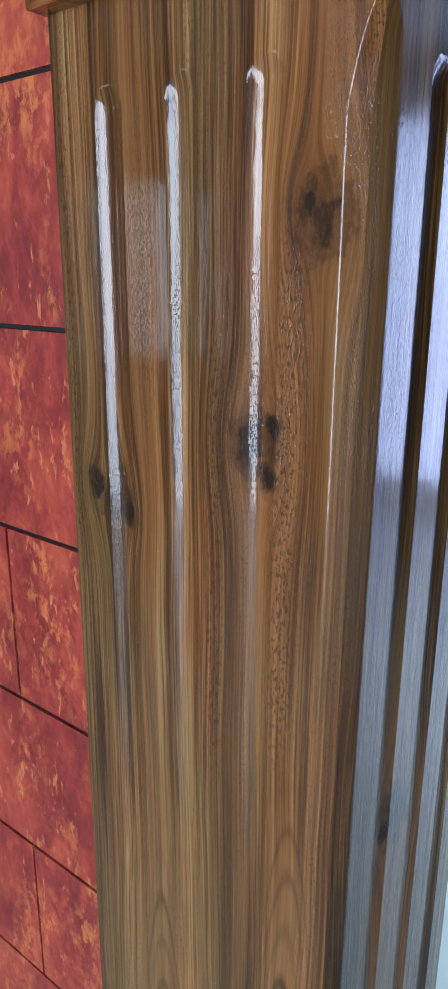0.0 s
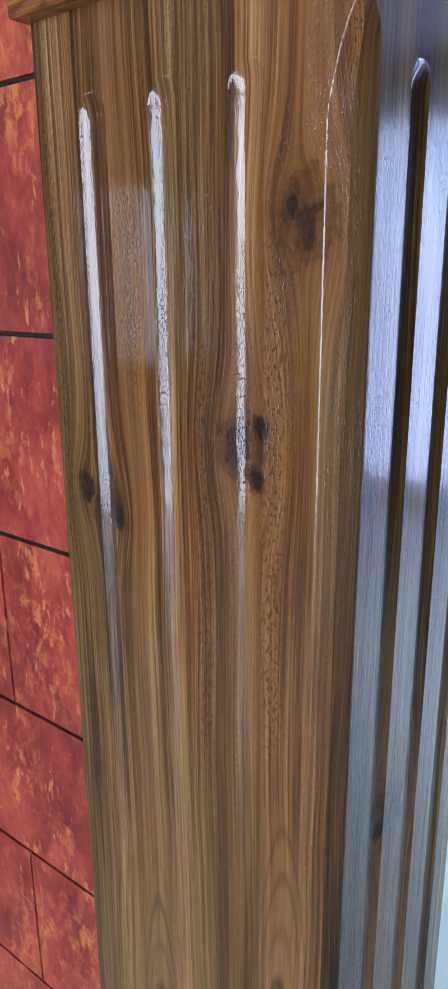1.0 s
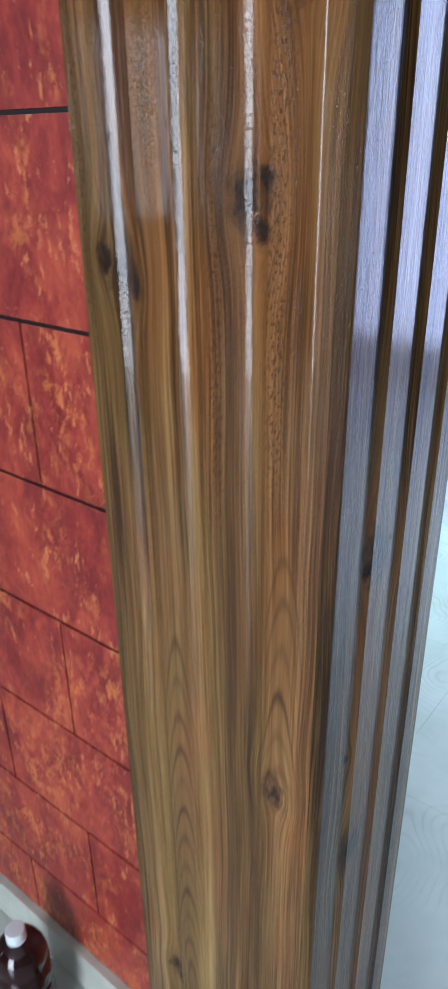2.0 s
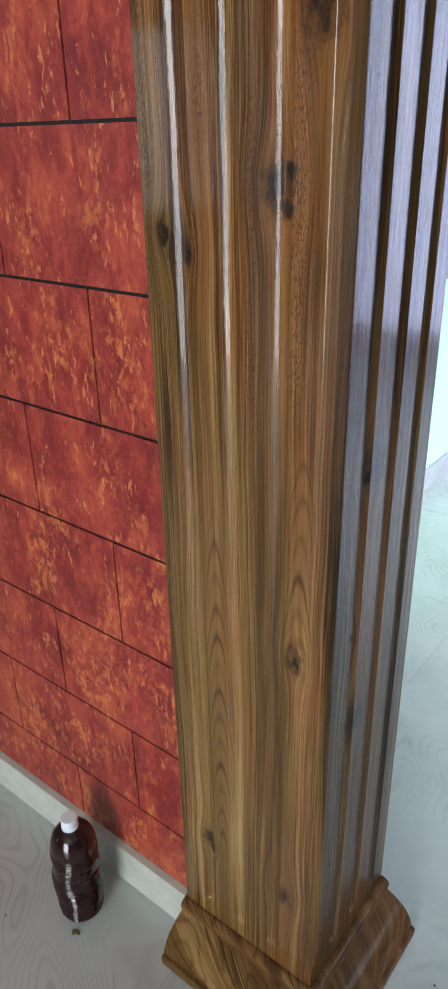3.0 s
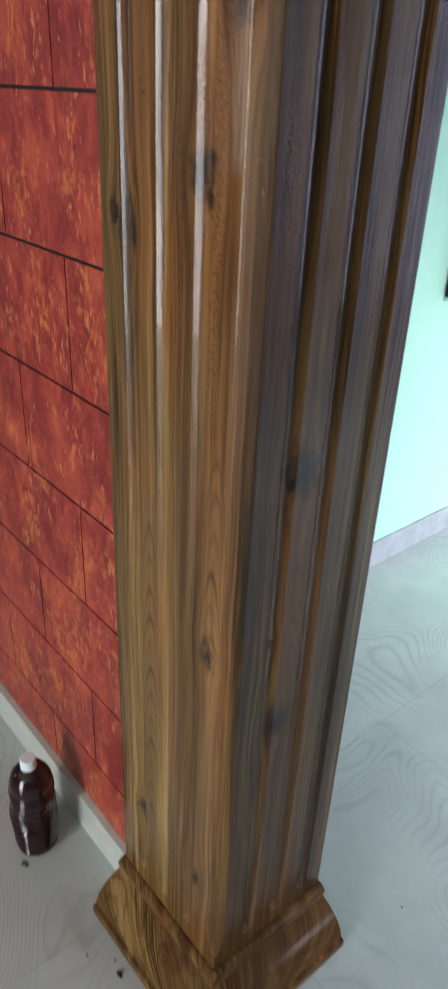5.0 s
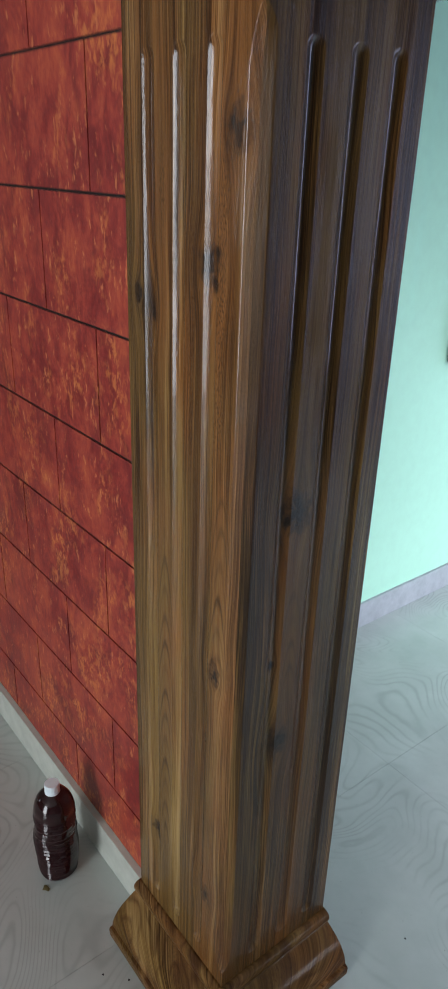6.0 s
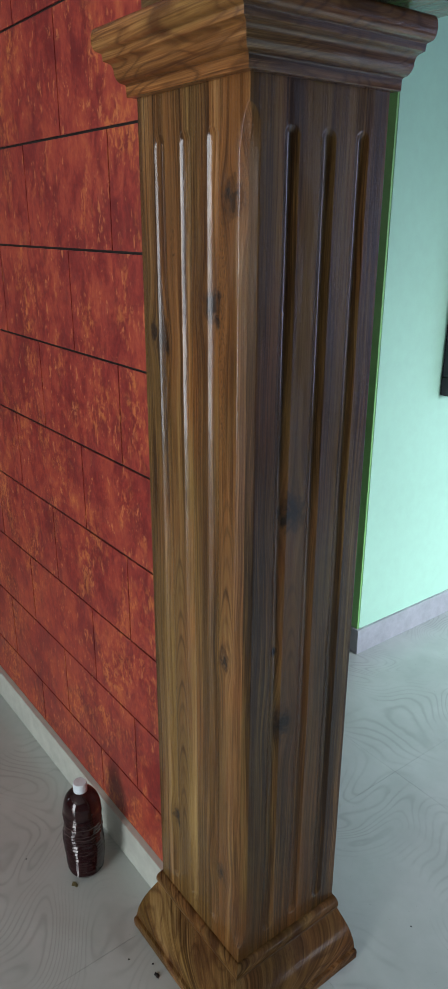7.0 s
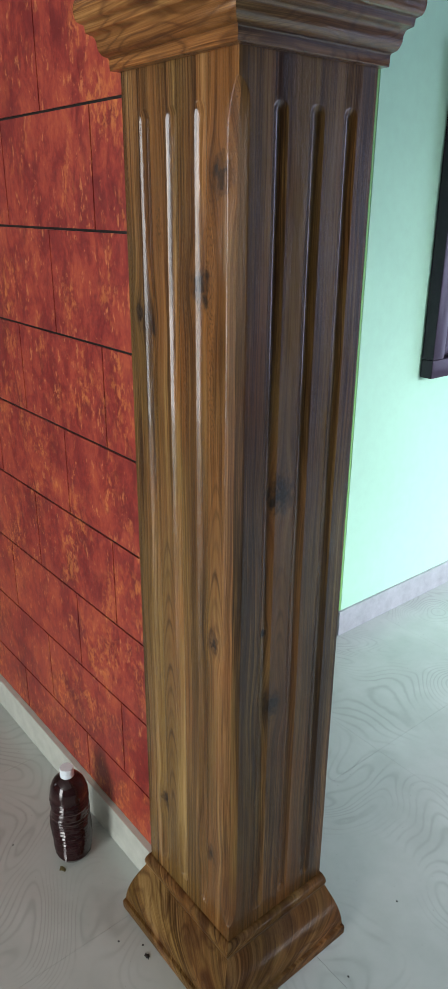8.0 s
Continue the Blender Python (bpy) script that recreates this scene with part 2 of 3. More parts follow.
def marble(name):
    k = Nodes(name)
    p = k.position()
    v = k.xyz(p["x"], p["y"], 4.7)
    field = k.noise(v, 2.4, 1.0, 0.35, 1.1)
    wob = k.noise(v, 14.0, 3)
    f = k.math("MULTIPLY_ADD", wob, 0.016, field)
    wave = k.math("MULTIPLY_ADD", k.math("SINE", k.math("MULTIPLY", f, 230.0)), 0.5, 0.5)
    line = k.math("POWER", wave, 4.0)
    where = k.ramp(k.noise(v, 4.2, 4), (0.44, 0.0), (0.62, 1.0))
    line = k.math("MULTIPLY", line, where)
    cloud = k.noise(v, 5.0, 5, 0.6)
    base = k.ramp(cloud, (0.3, (0.435, 0.470, 0.435)), (0.7, (0.535, 0.570, 0.535)))
    col = k.mix(k.math("MULTIPLY", line, 0.33), base, (0.25, 0.26, 0.24))
    col = k.mix(k.ramp(k.noise(v, 160.0, 2), (0.71, 0.0), (0.76, 0.4)), col, (0.2, 0.19, 0.16))
    smear = k.noise(v, 11.0, 4, 0.6)
    return k.done(Base_Color=col, Roughness=k.math("MULTIPLY_ADD", smear, 0.20, 0.12))


FRONT_KNOTS = ((-0.226, 1.312, 0.016, 0.55), (-0.244, 1.321, 0.010, 1.0), (-0.212, 1.300, 0.008, 0.9), (-0.086, 1.376, 0.017, 0.60), (-0.070, 1.390, 0.007, 1.0), (-0.072, 1.354, 0.008, 0.9),
               (-0.034, 1.520, 0.019, 0.50), (-0.046, 1.530, 0.009, 0.9), (-0.050, 0.787, 0.014, 0.7), (-0.046, 0.782, 0.006, 1.0), (-0.058, 0.302, 0.015, 0.7), (-0.213, 0.315, 0.013, 0.75), (-0.206, 0.295, 0.006, 1.0))
SIDE_KNOTS = ((0.098, 1.052, 0.024, 0.8), (0.082, 1.040, 0.009, 1.0), (0.095, 0.645, 0.020, 0.85), (0.070, 0.800, 0.007, 0.9))
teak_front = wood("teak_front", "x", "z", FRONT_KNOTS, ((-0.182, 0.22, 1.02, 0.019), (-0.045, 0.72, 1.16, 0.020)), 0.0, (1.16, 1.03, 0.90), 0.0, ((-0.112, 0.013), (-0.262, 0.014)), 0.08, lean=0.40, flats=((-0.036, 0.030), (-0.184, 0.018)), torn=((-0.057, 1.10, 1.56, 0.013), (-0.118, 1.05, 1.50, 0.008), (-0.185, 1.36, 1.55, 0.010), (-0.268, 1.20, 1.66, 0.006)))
# same teak as the front, with the side's shade put into its tint
teak_side_shaded = wood("teak_side_shaded", "y", "z", SIDE_KNOTS, ((0.105, 0.70, 0.98, 0.018),), 20.0, (0.68, 0.59, 0.45), 0.0, ((0.035, 0.014), (0.172, 0.012), (0.248, 0.010)), gloss=0.62, satin=0.08)
# capital teak: lit front and shaded side are painted by a lighter and darker tint
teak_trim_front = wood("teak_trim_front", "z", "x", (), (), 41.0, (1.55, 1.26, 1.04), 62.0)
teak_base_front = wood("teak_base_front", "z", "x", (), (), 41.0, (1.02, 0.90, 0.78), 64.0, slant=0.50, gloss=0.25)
teak_trim_side_shaded = wood("teak_trim_side_shaded", "z", "y", (), (), 63.0, (0.78, 0.68, 0.62), 80.0)
# base teak again, its darker tint standing in for shade on the side
teak_base_side_shaded = wood("teak_base_side_shaded", "z", "y", (), (), 63.0, (0.78, 0.69, 0.62), 64.0, slant=-0.35, gloss=0.06)
teak_beam = wood("teak_beam", "y", "x", (), (), 80.0)
red_paint = sponge_paint("red_sponge_paint")
black_line = plain("black_line", (0.012, 0.010, 0.010), 0.45, 0.1, 200)
tile_marble = marble("floor_tile_marble")
grout = plain("grout", (0.38, 0.40, 0.37), 0.8)
skirting_tile = plain("skirting_tile", (0.60, 0.63, 0.56), 0.25, 0.10, 22)
skirting_far = plain("skirting_far", (0.40, 0.41, 0.43), 0.3, 0.18, 16)
mint_paint = plain("mint_paint", (0.48, 0.78, 0.60), 0.75, 0.03, 25, 0.08, Specular_IOR_Level=0.2)
leaf_paint = plain("leaf_paint", (0.27, 0.60, 0.18), 0.5, 0.05, 25, 0.08)
cream_paint = plain("cream_paint", (0.24, 0.22, 0.19), 0.7, 0.04, 25)
umber_paint = plain("umber_paint", (0.085, 0.072, 0.070), 0.7, 0.04, 25)
ceiling_paint = plain("ceiling_paint", (0.62, 0.61, 0.59), 0.8, 0.03, 25)
frame_wood = plain("frame_wood", (0.026, 0.012, 0.030), 0.28, 0.2, 60, Specular_IOR_Level=0.4)
white_shelf = plain("white_shelf", (0.36, 0.38, 0.40), 0.4)
showcase_back = plain("showcase_back", (0.055, 0.075, 0.070), 0.5, 0.15, 20)
leaf_green = plain("leaf_green", (0.04, 0.13, 0.04), 0.5, 0.2, 60)
petal_blue = plain("petal_blue", (0.05, 0.12, 0.60), 0.5, 0.15, 60)
petal_red = plain("petal_red", (0.60, 0.09, 0.03), 0.5, 0.15, 60)
petal_yellow = plain("petal_yellow", (0.75, 0.55, 0.08), 0.5, 0.15, 60)
petal_white = plain("petal_white", (0.75, 0.73, 0.72), 0.5, 0.08, 60)
cap_white = plain("cap_white", (0.82, 0.92, 0.98), 0.35, 0.04)
brown_plastic = plain("brown_plastic", (0.022, 0.005, 0.006), 0.12, 0.25, 50, Coat_Weight=0.25, Coat_Roughness=0.05)
dry_leaf = plain("dry_leaf", (0.16, 0.13, 0.045), 0.7, 0.2, 200)
dark_chip = plain("dark_chip", (0.02, 0.02, 0.02), 0.6, 0.2, 200)


# ---- mesh helpers ----
def finish(bm, sharp=0.55):
    bmesh.ops.recalc_face_normals(bm, faces=bm.faces)
    for f in bm.faces:
        f.smooth = True
    for e in bm.edges:
        if len(e.link_faces) == 2 and e.calc_face_angle(0) > sharp:
            e.smooth = False


def part(name, bm, material, parent=None, label="", recalc=True):
    """Links a bmesh as one mesh object, under its thing if one is given."""
    if recalc:
        finish(bm)
    me = bpy.data.meshes.new(name)
    bm.to_mesh(me)
    bm.free()
    me.materials.append(material)
    ob = new(name, me)
    ob.parent = parent
    return tagged(ob, label)


def box(bm, lo, hi, bevel=0.0):
    made = bmesh.ops.create_cube(bm, size=1)["verts"]
    mid, size = (Vector(lo) + Vector(hi)) / 2, Vector(hi) - Vector(lo)
    for v in made:
        v.co = Vector(v.co[i] * size[i] + mid[i] for i in range(3))
    if bevel:
        edges = list({e for v in made for e in v.link_edges})
        bmesh.ops.bevel(bm, geom=edges, offset=bevel, segments=2, affect="EDGES", profile=0.6)


def block(name, lo, hi, material, parent=None, label="", bevel=0.0):
    bm = bmesh.new()
    box(bm, lo, hi, bevel)
    return part(name, bm, material, parent, label)


def structure(name, boxes, material, label, category):
    bm = bmesh.new()
    for lo, hi in boxes:
        box(bm, lo, hi)
    return tagged(part(name, bm, material), label, category, "", "structure")


def thing(name, label, category, at=(0, 0, 0), group=""):
    ob = new(name)
    ob.location = at
    return tagged(ob, label, category, group)


def lathe(bm, profile, turns=32, wobble=None):
    rings = []
    for r, z in profile:
        ring = []
        for i in range(turns):
            a = 2 * math.pi * i / turns
            q = r * (wobble(a, z) if wobble else 1)
            ring.append(bm.verts.new((q * math.cos(a), q * math.sin(a), z)))
        rings.append(ring)
    for a, b in zip(rings, rings[1:]):
        for i in range(turns):
            bm.faces.new((a[i], a[(i + 1) % turns], b[(i + 1) % turns], b[i]))
    bm.faces.new(rings[0][::-1])
    bm.faces.new(rings[-1])


# ---- the rooms ----
LEFT, DEEP, FACE = -0.277, 0.261, 0.018
TOP = 2.75

structure("wall_red", [((-3.2, FACE + 0.003, 0), (LEFT + 0.004, 0.15, TOP))], black_line, "black-jointed partition wall under red sponge-painted blocks", "wall")
structure("wall_green", [((-0.88, 1.158, 0), (-0.76, 1.545, TOP)), ((-0.88, 2.70, 0), (-0.76, 4.2, TOP)), ((-0.88, 1.545, 0), (-0.76, 2.70, 0.985)), ((-0.88, 1.545, 1.885), (-0.76, 2.70, TOP)), ((-0.88, 1.545, 0.985), (-0.872, 2.70, 1.885))], mint_paint, "mint green painted plaster wall", "wall")
structure("wall_green_end", [((-0.88, 1.150, 0.10), (-0.762, 1.158, TOP))], leaf_paint, "bright leaf green painted end of the wall", "wall")
# the opening in this unseen wall only holds the added fill lamp
structure("wall_passage", [((-3.3, 0.15, 0), (-3.2, 0.28, TOP)), ((-3.3, 1.02, 0), (-3.2, 4.3, TOP)), ((-3.3, 0.28, 0), (-3.2, 1.02, 0.98)), ((-3.3, 0.28, 2.02), (-3.2, 1.02, TOP))], leaf_paint, "leaf green painted passage wall with an opening for an added fill lamp", "wall")
structure("wall_west", [((-3.3, -4.1, 0), (-3.2, -3.60, TOP)), ((-3.3, -2.70, 0), (-3.2, 0.15, TOP)), ((-3.3, -3.60, 0), (-3.2, -2.70, 0.99)), ((-3.3, -3.60, 2.01), (-3.2, -2.70, TOP))], cream_paint, "cream painted wall with a window opening", "wall")
structure("wall_east", [((2.9, -4.1, 0), (3.0, 1.48, TOP)), ((2.9, 2.52, 0), (3.0, 4.3, TOP)), ((2.9, 1.48, 0), (3.0, 2.52, 1.15)), ((2.9, 1.48, 2.20), (3.0, 2.52, TOP))], umber_paint, "dark umber painted plaster wall with a window opening", "wall")
# the low left opening is made only for the added far lamp
structure("wall_north", [((-3.2, 4.2, 0), (-0.24, 4.3, TOP)), ((0.64, 4.2, 0), (1.28, 4.3, TOP)), ((-0.24, 4.2, 2.10), (0.64, 4.3, TOP)), ((2.48, 4.2, 0), (2.9, 4.3, TOP)), ((1.28, 4.2, 0), (2.48, 4.3, 0.15)), ((1.28, 4.2, 2.41), (2.48, 4.3, TOP))], umber_paint, "dark umber wall with an opening for an added lamp and a tall window opening", "wall")
structure("wall_south", [((-3.2, -4.1, 0), (0.08, -4.0, TOP)), ((1.52, -4.1, 0), (2.9, -4.0, TOP)), ((0.08, -4.1, 2.50), (1.52, -4.0, TOP))], cream_paint, "cream wall with a wide open doorway", "wall")
structure("ceiling", [((-3.3, -4.1, TOP), (3.0, 4.3, TOP + 0.1))], ceiling_paint, "white painted ceiling", "ceiling")
structure("skirting_red", [((-3.2, 0.004, 0.001), (LEFT + 0.003, FACE + 0.004, 0.100))], skirting_tile, "pale greenish white tile skirting along the red wall", "skirting")
structure("skirting_green", [((-0.768, 1.143, 0.001), (-0.750, 4.198, 0.100)), ((-0.885, 1.143, 0.001), (-0.768, 1.152, 0.100))], skirting_far, "pale marble tile skirting along the green wall", "skirting")


# ---- the column ----
column = thing("column", "varnished teak square column with fluted faces, moulded base and capital", "column")

FLUTE_R, FLUTE_LOW, FLUTE_HIGH = 0.0140, 0.150, 1.615
COVE_FRONT, COVE_SIDE, COVE_SAG = 0.0225, 0.0180, 0.0002


def flute_depth(s, z, centres):
    best = 0.0
    for c in centres:
        dz = max(FLUTE_LOW + FLUTE_R - z, z - (FLUTE_HIGH - FLUTE_R), 0)
        q = math.hypot(s - c, dz)
        x = q / FLUTE_R
        if x < 1:
            # gently curved flanks with a rounded bottom
            best = max(best, FLUTE_R * (0.41 * (1 - x) + 0.22 * (0.49 - (x - 0.30) ** 2) if x > 0.30 else 0.3948 + 0.0615 * (1 - (x / 0.30) ** 2)))
    return best


def levels():
    zs = [0.02, 0.08, 0.12, 0.14]
    zs += [0.146 + 0.002 * i for i in range(14)]
    zs += [0.19 + 0.015 * i for i in range(92)]
    zs += [1.5750 + 0.0018 * i for i in range(36)]
    return zs + [1.645, 1.66, 1.68, 1.75]


def cove_at(z, run):
    """How far the stopped cove on the arris has run out at this height, 0 to 1."""
    a = min((z - 0.150) / 0.035, (1.636 - z) / run)
    return max(math.sqrt(min(max(a, 0.0), 1.0)), 0.03)


def fluted_board(name, centres, far, near, other, runs, place, material):
    """A board from the coved arris to its far edge; place(s, d) turns the distance from the corner and the depth into a plan point."""
    marks = {near + 0.005, far - 0.0015, far}
    for c in centres:
        marks |= {c + FLUTE_R * t for t in (-1.04, -1, -0.94, -0.84, -0.7, -0.52, -0.3, 0, 0.3, 0.52, 0.7, 0.84, 0.94, 1, 1.04)}
    marks = sorted(marks)
    bm = bmesh.new()
    rows = []
    for z in levels():
        w, w_other = cove_at(z, runs[0]), cove_at(z, runs[1])
        sag = COVE_SAG * 4 * 0.7071

        def cove(q):
            # from the other face (0) to this one (1)
            dip = sag * q * (1 - q) * w
            return near * w * q + dip, other * w_other * (1 - q) + dip

        row = [cove(0.5 + 0.08 * i) for i in range(6)]
        a, b, c = cove(0.93), (near * w, 0.0), (near * w + 0.0018, 0.0)
        for i in range(6):
            # the lip is worn round
            q = i / 5
            row.append(tuple(a[k] * (1 - q) ** 2 + 2 * b[k] * q * (1 - q) + c[k] * q * q for k in (0, 1)))
        for s in marks:
            wave = 0.00015 * noise.noise(Vector((s * 30, z * 7, far * 9)))
            edge = 0.0012 if s >= far - 1e-6 else 0.0
            row.append((s, flute_depth(s, z, centres) + wave + edge))
        row.append((far, 0.0178))
        row.append((0.026, 0.0178))
        rows.append([bm.verts.new((*place(s, d), z)) for s, d in row])
    for a, b in zip(rows, rows[1:]):
        for i in range(len(a) - 1):
            bm.faces.new((a[i], a[i + 1], b[i + 1], b[i]))
    return part(name, bm, material, column)


fluted_board("front_board", (0.0795, 0.1475, 0.2160), -LEFT, COVE_FRONT, COVE_SIDE, (0.057, 0.020), lambda s, d: (-s, d), teak_front)
fluted_board("side_board", (0.0735, 0.142, 0.2090), DEEP, COVE_SIDE, COVE_FRONT, (0.020, 0.057), lambda s, d: (-d, s), teak_side_shaded)
# unseen block added behind the boards to stop light and close the back
block("core", (LEFT + 0.003, 0.0185, 0.0), (-0.0190, DEEP - 0.002, 1.76), teak_side_shaded, column)


def moulding(name, profile, front, material):
    """A length of moulding that runs along one face and is mitred at the arris."""
    bm = bmesh.new()
    outer, inner = [], []
    for p, z in profile:
        if front:
            inner.append(bm.verts.new((p, -p, z)))
            outer.append(bm.verts.new((LEFT - 0.002, -p, z)))
        else:
            inner.append(bm.verts.new((p, -p, z)))
            outer.append(bm.verts.new((p, DEEP + 0.003, z)))
    for i in range(len(profile)):
        j = (i + 1) % len(profile)
        bm.faces.new((inner[i], inner[j], outer[j], outer[i]))
    bm.faces.new(inner)
    bm.faces.new(outer[::-1])
    return part(name, bm, material, column)


def curve(points, steps=5):
    """Smooths a run of profile points by Catmull-Rom."""
    out = []
    for i in range(len(points) - 1):
        a, b = points[i], points[i + 1]
        before, after = points[max(i - 1, 0)], points[min(i + 2, len(points) - 1)]
        for s in range(steps):
            t = s / steps
            out.append(tuple(0.5 * (2 * b0 + (c0 - a0) * t + (2 * a0 - 5 * b0 + 4 * c0 - d0) * t * t + (3 * b0 - a0 - 3 * c0 + d0) * t ** 3) for a0, b0, c0, d0 in zip(before, a, b, after)))
    return out + [points[-1]]


BASE = [(-0.012, 0.0), (0.074, 0.0), (0.0775, 0.003), (0.0785, 0.020), (0.0765, 0.025), (0.0705, 0.026)]
BASE += curve([(0.0705, 0.027), (0.0650, 0.046), (0.0500, 0.066), (0.0290, 0.080), (0.0150, 0.087)], 4)
BASE += curve([(0.0135, 0.0885), (0.0165, 0.098), (0.0145, 0.108), (0.0060, 0.1135), (0.0005, 0.114)], 4) + [(-0.012, 0.114)]
CAP = [(-0.012, 1.669), (0.0155, 1.669), (0.0165, 1.670), (0.0170, 1.6835), (0.0185, 1.685)]
CAP += curve([(0.0185, 1.6855), (0.0290, 1.688), (0.0360, 1.696), (0.0375, 1.704), (0.0420, 1.710), (0.0530, 1.7125)], 4)
CAP += [(0.0545, 1.7135), (0.0560, 1.7215), (0.0575, 1.7225)]
CAP += curve([(0.0580, 1.7225), (0.0675, 1.7250), (0.0720, 1.7330), (0.0722, 1.7420), (0.0690, 1.7510), (0.0600, 1.7560)], 4) + [(-0.012, 1.756)]
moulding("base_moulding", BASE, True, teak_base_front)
moulding("base_moulding", BASE, False, teak_base_side_shaded)
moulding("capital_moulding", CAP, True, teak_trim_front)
moulding("capital_moulding", CAP, False, teak_trim_side_shaded)

tagged(block("beam", (LEFT, 0.012, 1.762), (2.89, 0.312, 2.02), teak_beam, None, "", 0.004), "varnished teak lintel beam resting on the column capital", "beam")
structure("wall_above_beam", [((LEFT + 0.004, 0.030, 2.021), (2.9, 0.150, TOP))], cream_paint, "plastered wall above the lintel beam", "wall")


# ---- bottle ----
def bottle(at):
    top = thing("bottle", "dark brown ribbed plastic bottle with white cap on the floor", "bottle", at)
    prof = [(0.024, 0.0), (0.033, 0.002), (0.0385, 0.010)]
    z = 0.016
    while z < 0.196:
        belly = 0.0485 - 0.0090 * max(0.0, 1 - z / 0.075) ** 1.6 - 0.0030 * math.exp(-((z - 0.158) / 0.018) ** 2) - 0.0030 * max(0.0, (z - 0.150) / 0.05)
        prof += [(belly, z), (belly - 0.0019, z + 0.0045)]
        z += 0.009
    prof += [(0.0446, 0.199), (0.0425, 0.210), (0.0385, 0.221), (0.0320, 0.231), (0.0240, 0.2375), (0.0170, 0.2405), (0.0145, 0.2425)]
    dent = [(1.1, 0.12), (2.4, 0.07), (3.9, 0.15), (4.6, 0.06), (5.4, 0.11)]

    def crumple(a, z):
        w = 1 + 0.040 * noise.noise(Vector((math.cos(a) * 1.5, math.sin(a) * 1.5, z * 22)))
        w += 0.018 * noise.noise(Vector((math.cos(a) * 5, math.sin(a) * 5, z * 75)))
        w += 0.010 * noise.noise(Vector((math.cos(a) * 13, math.sin(a) * 13, z * 160)))
        for da, dz in dent:
            w -= 0.045 * math.exp(-((math.cos(a - da) - 1) ** 2 * 60 + ((z - dz) / 0.016) ** 2))
        return w if z < 0.236 else 1.0

    bm = bmesh.new()
    lathe(bm, prof, 56, crumple)
    part("body", bm, brown_plastic, top)
    bm = bmesh.new()
    lathe(bm, [(0.0150, 0.2415), (0.0165, 0.2420), (0.0165, 0.2450), (0.0150, 0.2455)], 32)
    part("neck_ring", bm, cap_white, top)
    bm = bmesh.new()
    lathe(bm, [(0.0148, 0.2458), (0.0160, 0.2463), (0.0160, 0.2635), (0.0150, 0.2650), (0.0090, 0.2652)], 64, lambda a, z: 1 + 0.012 * math.cos(32 * a))
    part("cap", bm, cap_white, top, "white ridged screw cap")
    return top


bottle((-0.486, -0.092, 0.0))


# ---- bits on the floor ----
def crumb(name, at, size, material, label, category):
    bm = bmesh.new()
    bmesh.ops.create_icosphere(bm, subdivisions=2, radius=1)
    for v in bm.verts:
        n = noise.noise(v.co * 1.7 + Vector(at) * 40)
        v.co = Vector((v.co.x * size[0] * (1 + n), v.co.y * size[1] * (1 + n), max(v.co.z * size[2], -size[2] * 0.6)))
    low = min(v.co.z for v in bm.verts)
    for v in bm.verts:
        v.co.z -= low
    ob = tagged(part(name, bm, material), label, category, "bits on the floor")
    ob.location = at
    return ob


crumb("leaf_scrap", (-0.459, -0.137, 0.0), (0.008, 0.006, 0.002), dry_leaf, "small dry leaf scrap on the marble floor", "leaf")
crumb("dark_chip", (-0.147, -0.101, 0.0), (0.006, 0.004, 0.003), dark_chip, "small black chip on the marble floor", "debris")
for x, y in ((-0.175, -0.094), (-0.215, -0.130), (0.10, 0.42), (0.05, 0.95), (0.02, 0.93), (-0.60, -0.20), (0.15, 0.20)):
    crumb("grit", (x, y, 0.0), (0.0022, 0.0018, 0.0012), dark_chip, "dark speck of grit on the marble floor", "debris")


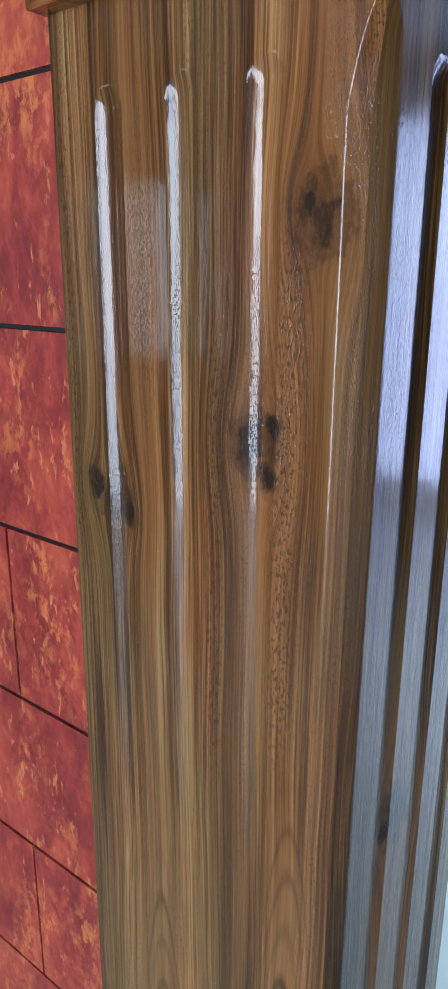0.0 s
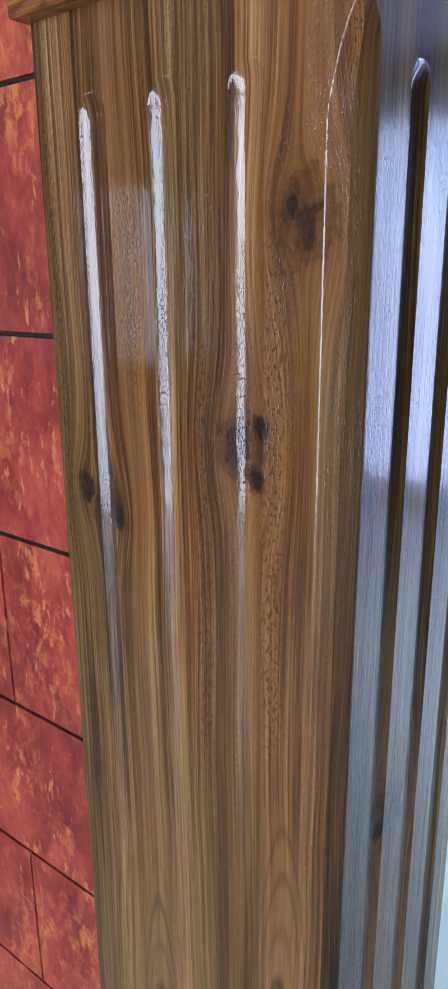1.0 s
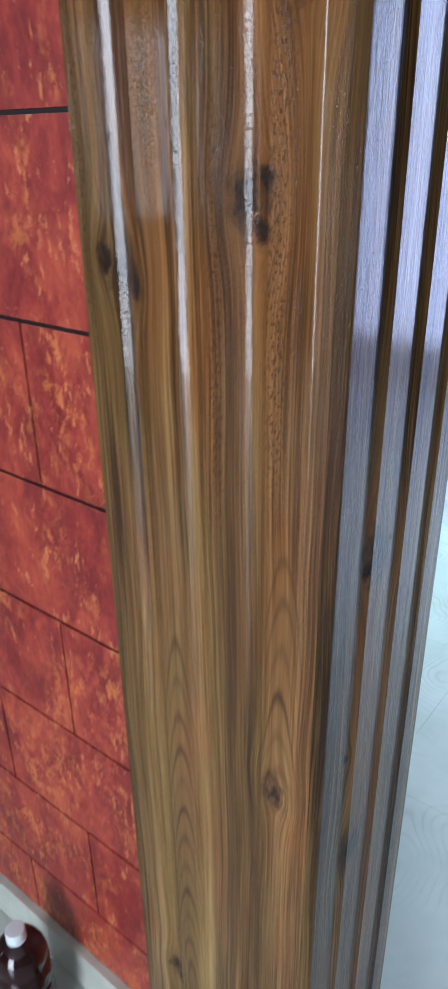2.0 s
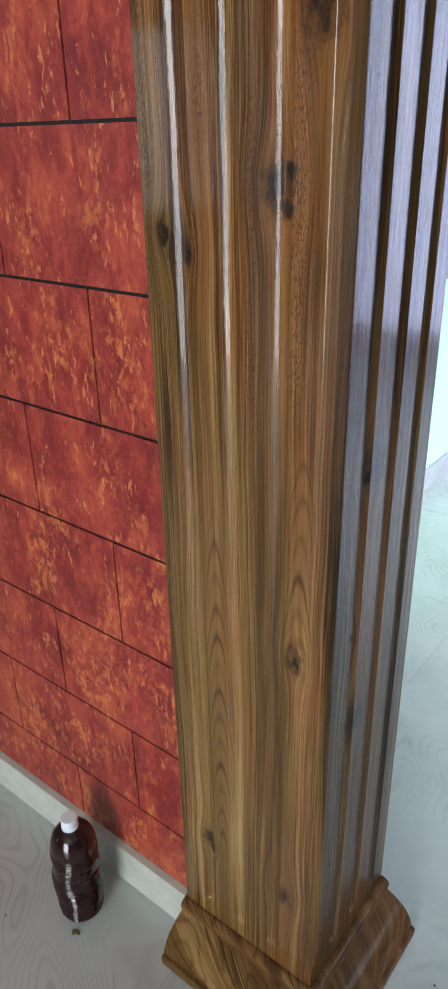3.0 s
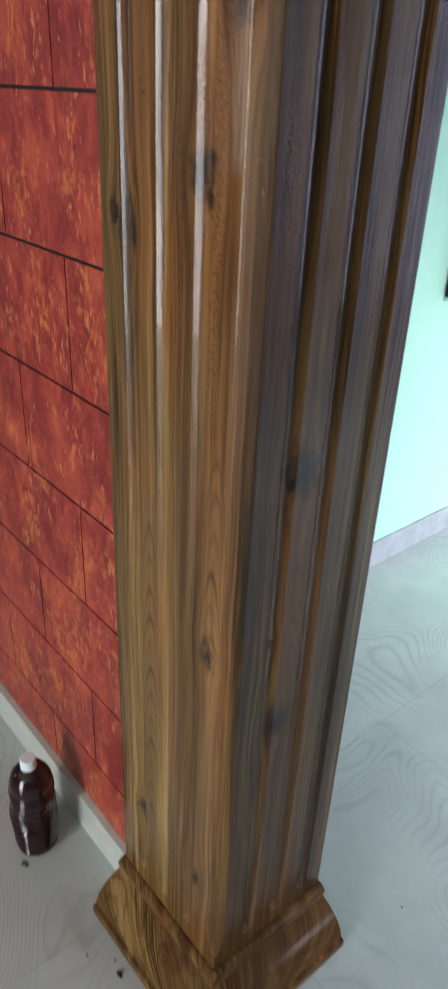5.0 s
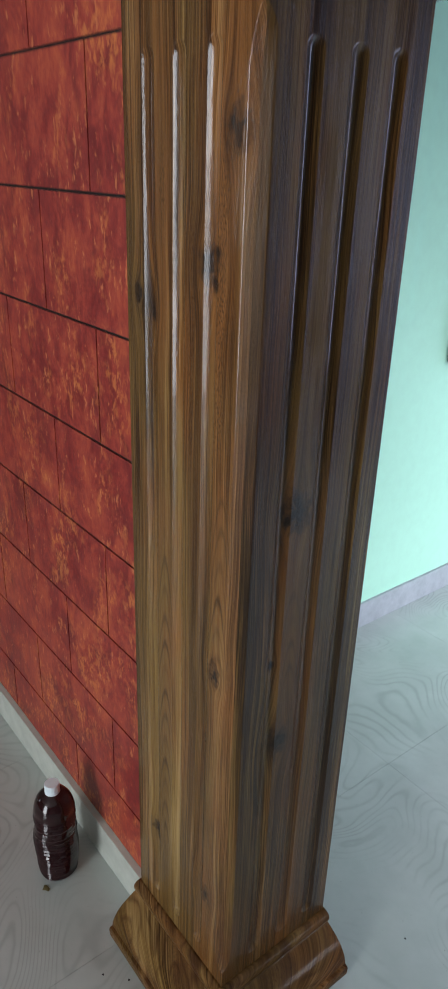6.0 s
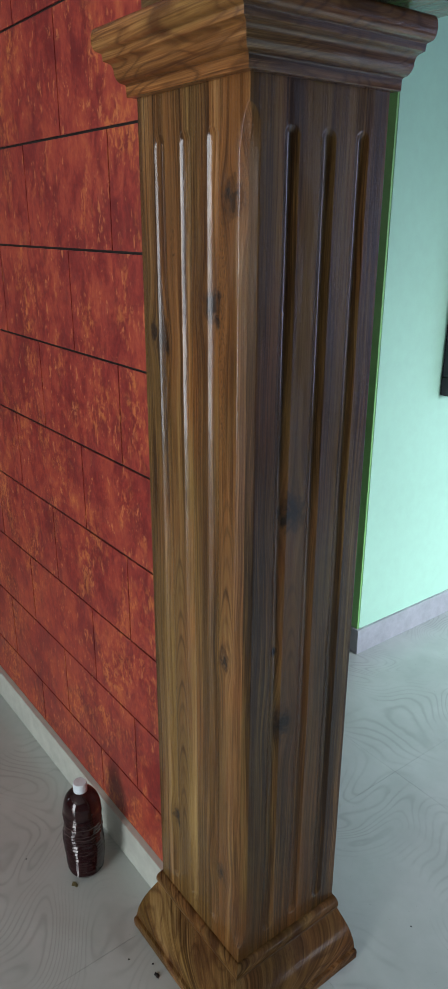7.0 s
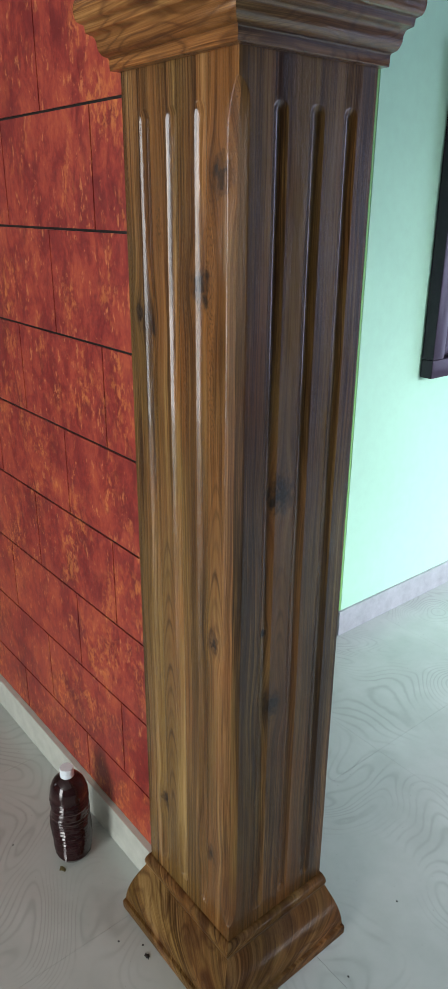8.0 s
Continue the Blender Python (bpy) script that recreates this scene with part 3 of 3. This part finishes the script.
# ---- showcase on the green wall ----
def showcase(y0, y1, z0, z1):
    top = thing("wall_showcase", "dark wooden framed showcase with white shelves in the green wall", "showcase", (-0.76, (y0 + y1) / 2, z0))
    inv = Matrix.Translation(-top.location)

    def piece(name, lo, hi, material, bevel=0.0, label="", parent=None):
        bm = bmesh.new()
        box(bm, lo, hi, bevel)
        bmesh.ops.transform(bm, matrix=inv, verts=bm.verts)
        return part(name, bm, material, parent or top, label)

    x, b = -0.759, 0.065
    for name, lo, hi in (("bottom_rail", (x, y0, z0), (x + 0.05, y1, z0 + b)), ("top_rail", (x, y0, z1 - b), (x + 0.05, y1, z1)),
                         ("stile", (x, y0, z0 + b), (x + 0.05, y0 + b, z1 - b)), ("stile", (x, y1 - b, z0 + b), (x + 0.05, y1, z1 - b))):
        piece(name, lo, hi, frame_wood, 0.006)
    y, z, c = y0 + b + 0.012, z0 + b + 0.012, 0.024
    for lo, hi in (((x, y, z), (x + 0.036, y1 - b - 0.012, z + c)), ((x, y, z1 - b - 0.012 - c), (x + 0.036, y1 - b - 0.012, z1 - b - 0.012)),
                   ((x, y, z + c), (x + 0.036, y + c, z1 - b - 0.012 - c)), ((x, y1 - b - 0.012 - c, z + c), (x + 0.036, y1 - b - 0.012, z1 - b - 0.012 - c))):
        piece("inner_bead", lo, hi, frame_wood, 0.004)
    mid = y0 + 0.69
    piece("mullion", (x - 0.02, mid, z0 + b), (x + 0.046, mid + 0.055, z1 - b), frame_wood, 0.005)
    for lo, hi in (((-0.868, y0 + b - 0.004, z0 + b), (x - 0.002, y0 + b + 0.006, z1 - b)), ((-0.868, y1 - b - 0.006, z0 + b), (x - 0.002, y1 - b + 0.004, z1 - b)),
                   ((-0.868, y0 + b + 0.006, z0 + b - 0.004), (x - 0.002, y1 - b - 0.006, z0 + b + 0.004))):
        piece("lining", lo, hi, frame_wood)
    piece("back_panel", (-0.8715, y0 + b, z0 + b), (-0.868, y1 - b, z1 - b), showcase_back)
    for s in (0.345, 0.565, 0.765):
        piece("shelf", (-0.867, y0 + b + 0.002, z0 + s), (-0.765, y1 - b - 0.002, z0 + s + 0.020), white_shelf)
    return top


showcase(1.485, 2.75, 0.925, 1.95)


# ---- artificial flowers in the showcase ----
def flowers(at, high, petals, seed):
    top = thing("flower_bunch", "bunch of artificial flowers with green leaves in the showcase", "flowers", at, "flowers in the showcase")
    r = random.Random(seed)
    bm = bmesh.new()
    lathe(bm, [(0.018, 0.0), (0.024, 0.02), (0.026, 0.05), (0.017, 0.075), (0.021, 0.085)], 16)
    part("vase", bm, petal_white, top)
    bm = bmesh.new()
    for i in range(150):
        a, z = r.uniform(0, 6.28), r.uniform(0.07, high)
        base = Vector((0.018 * math.cos(a), 0.060 * math.sin(a) * r.uniform(0.3, 1.0), z))
        tip = base + Vector((0.012 * math.cos(a), 0.045 * math.sin(a), r.uniform(-0.01, 0.035)))
        side = Vector((0.010, 0.0, 0.012)) if i % 2 else Vector((-0.004, 0.008, 0.010))
        mid = (base + tip) / 2 + Vector((0.004, 0, 0.006))
        vs = [bm.verts.new(q) for q in (base, mid + side, tip, mid - side)]
        bm.faces.new(vs)
    part("leaves", bm, leaf_green, top, "green plastic leaves", False)
    for material, y, z in petals:
        bm = bmesh.new()
        for ring, (rad, n) in enumerate(((0.026, 8), (0.017, 6), (0.009, 5))):
            for i in range(n):
                a = 6.283 * (i + ring * 0.4) / n
                tip = Vector((0.010 + ring * 0.006, rad * math.cos(a), rad * math.sin(a)))
                w = Vector((0, -math.sin(a), math.cos(a))) * rad * 0.42
                vs = [bm.verts.new(q) for q in (Vector((0, 0, 0)), tip * 0.6 + w, tip, tip * 0.6 - w)]
                bm.faces.new(vs)
        ob = part("flower", bm, material, top, "", False)
        ob.location = (0.012, y, z)
    return top


flowers((-0.812, 2.07, 0.995), 0.27, ((petal_blue, -0.02, 0.19), (petal_yellow, -0.03, 0.05), (petal_white, -0.07, 0.07), (petal_red, 0.02, 0.11), (petal_blue, -0.06, 0.06), (petal_blue, 0.03, 0.20), (petal_red, 0.06, 0.16)), 3)
flowers((-0.812, 1.80, 0.995), 0.25, ((petal_red, 0.0, 0.12), (petal_white, 0.05, 0.08), (petal_yellow, -0.04, 0.15), (petal_blue, 0.02, 0.18)), 5)
flowers((-0.812, 2.09, 1.292), 0.19, ((petal_white, 0.0, 0.10), (petal_red, 0.05, 0.13)), 8)

# ---- blocks of the red wall ----
LINES = [0.100, 0.242, 0.442, 0.643, 0.843, 1.041, 1.241, 1.442, 1.642, 1.852, 2.055, 2.255, 2.455, 2.655, TOP]

wall = bpy.data.objects["wall_red"]
gap = 0.0024
for row, (z0, z1) in enumerate(zip(LINES, LINES[1:])):
    x1 = LEFT + 0.004
    joints = [-0.408 - 0.36 * i for i in range(9)] if row % 2 else [-0.588 - 0.36 * i for i in range(8)]
    for x0 in joints + [-3.2]:
        if x1 - x0 > 0.02:
            block("painted_block", (x0 + gap * 0.8, FACE, z0 + gap), (x1 - gap * 0.8, FACE + 0.0032, z1 - gap), red_paint, wall)
        x1 = x0

# ---- floor tiles ----
structure("floor", [((-3.3, -4.1, -0.08), (3.0, 4.3, -0.0035))], grout, "pale grey swirled marble tile floor", "floor")
ground = bpy.data.objects["floor"]
TILE = 0.6
me = None
for i in range(-6, 6):
    for j in range(-8, 8):
        x0, y0 = -0.255 + TILE * i, -0.42 + TILE * j
        if x0 < -3.3 or x0 + TILE > 3.2 or y0 < -4.3 or y0 > 4.2:
            continue
        if me is None:
            bm = bmesh.new()
            box(bm, (0.0003, 0.0003, -0.012), (TILE - 0.0003, TILE - 0.0003, 0.0))
            first = part("floor_tile", bm, tile_marble, ground)
            me = first.data
            tile = first
        else:
            tile = new("floor_tile", me)
            tile.parent = ground
        tile.location = (x0, y0, 0.0)
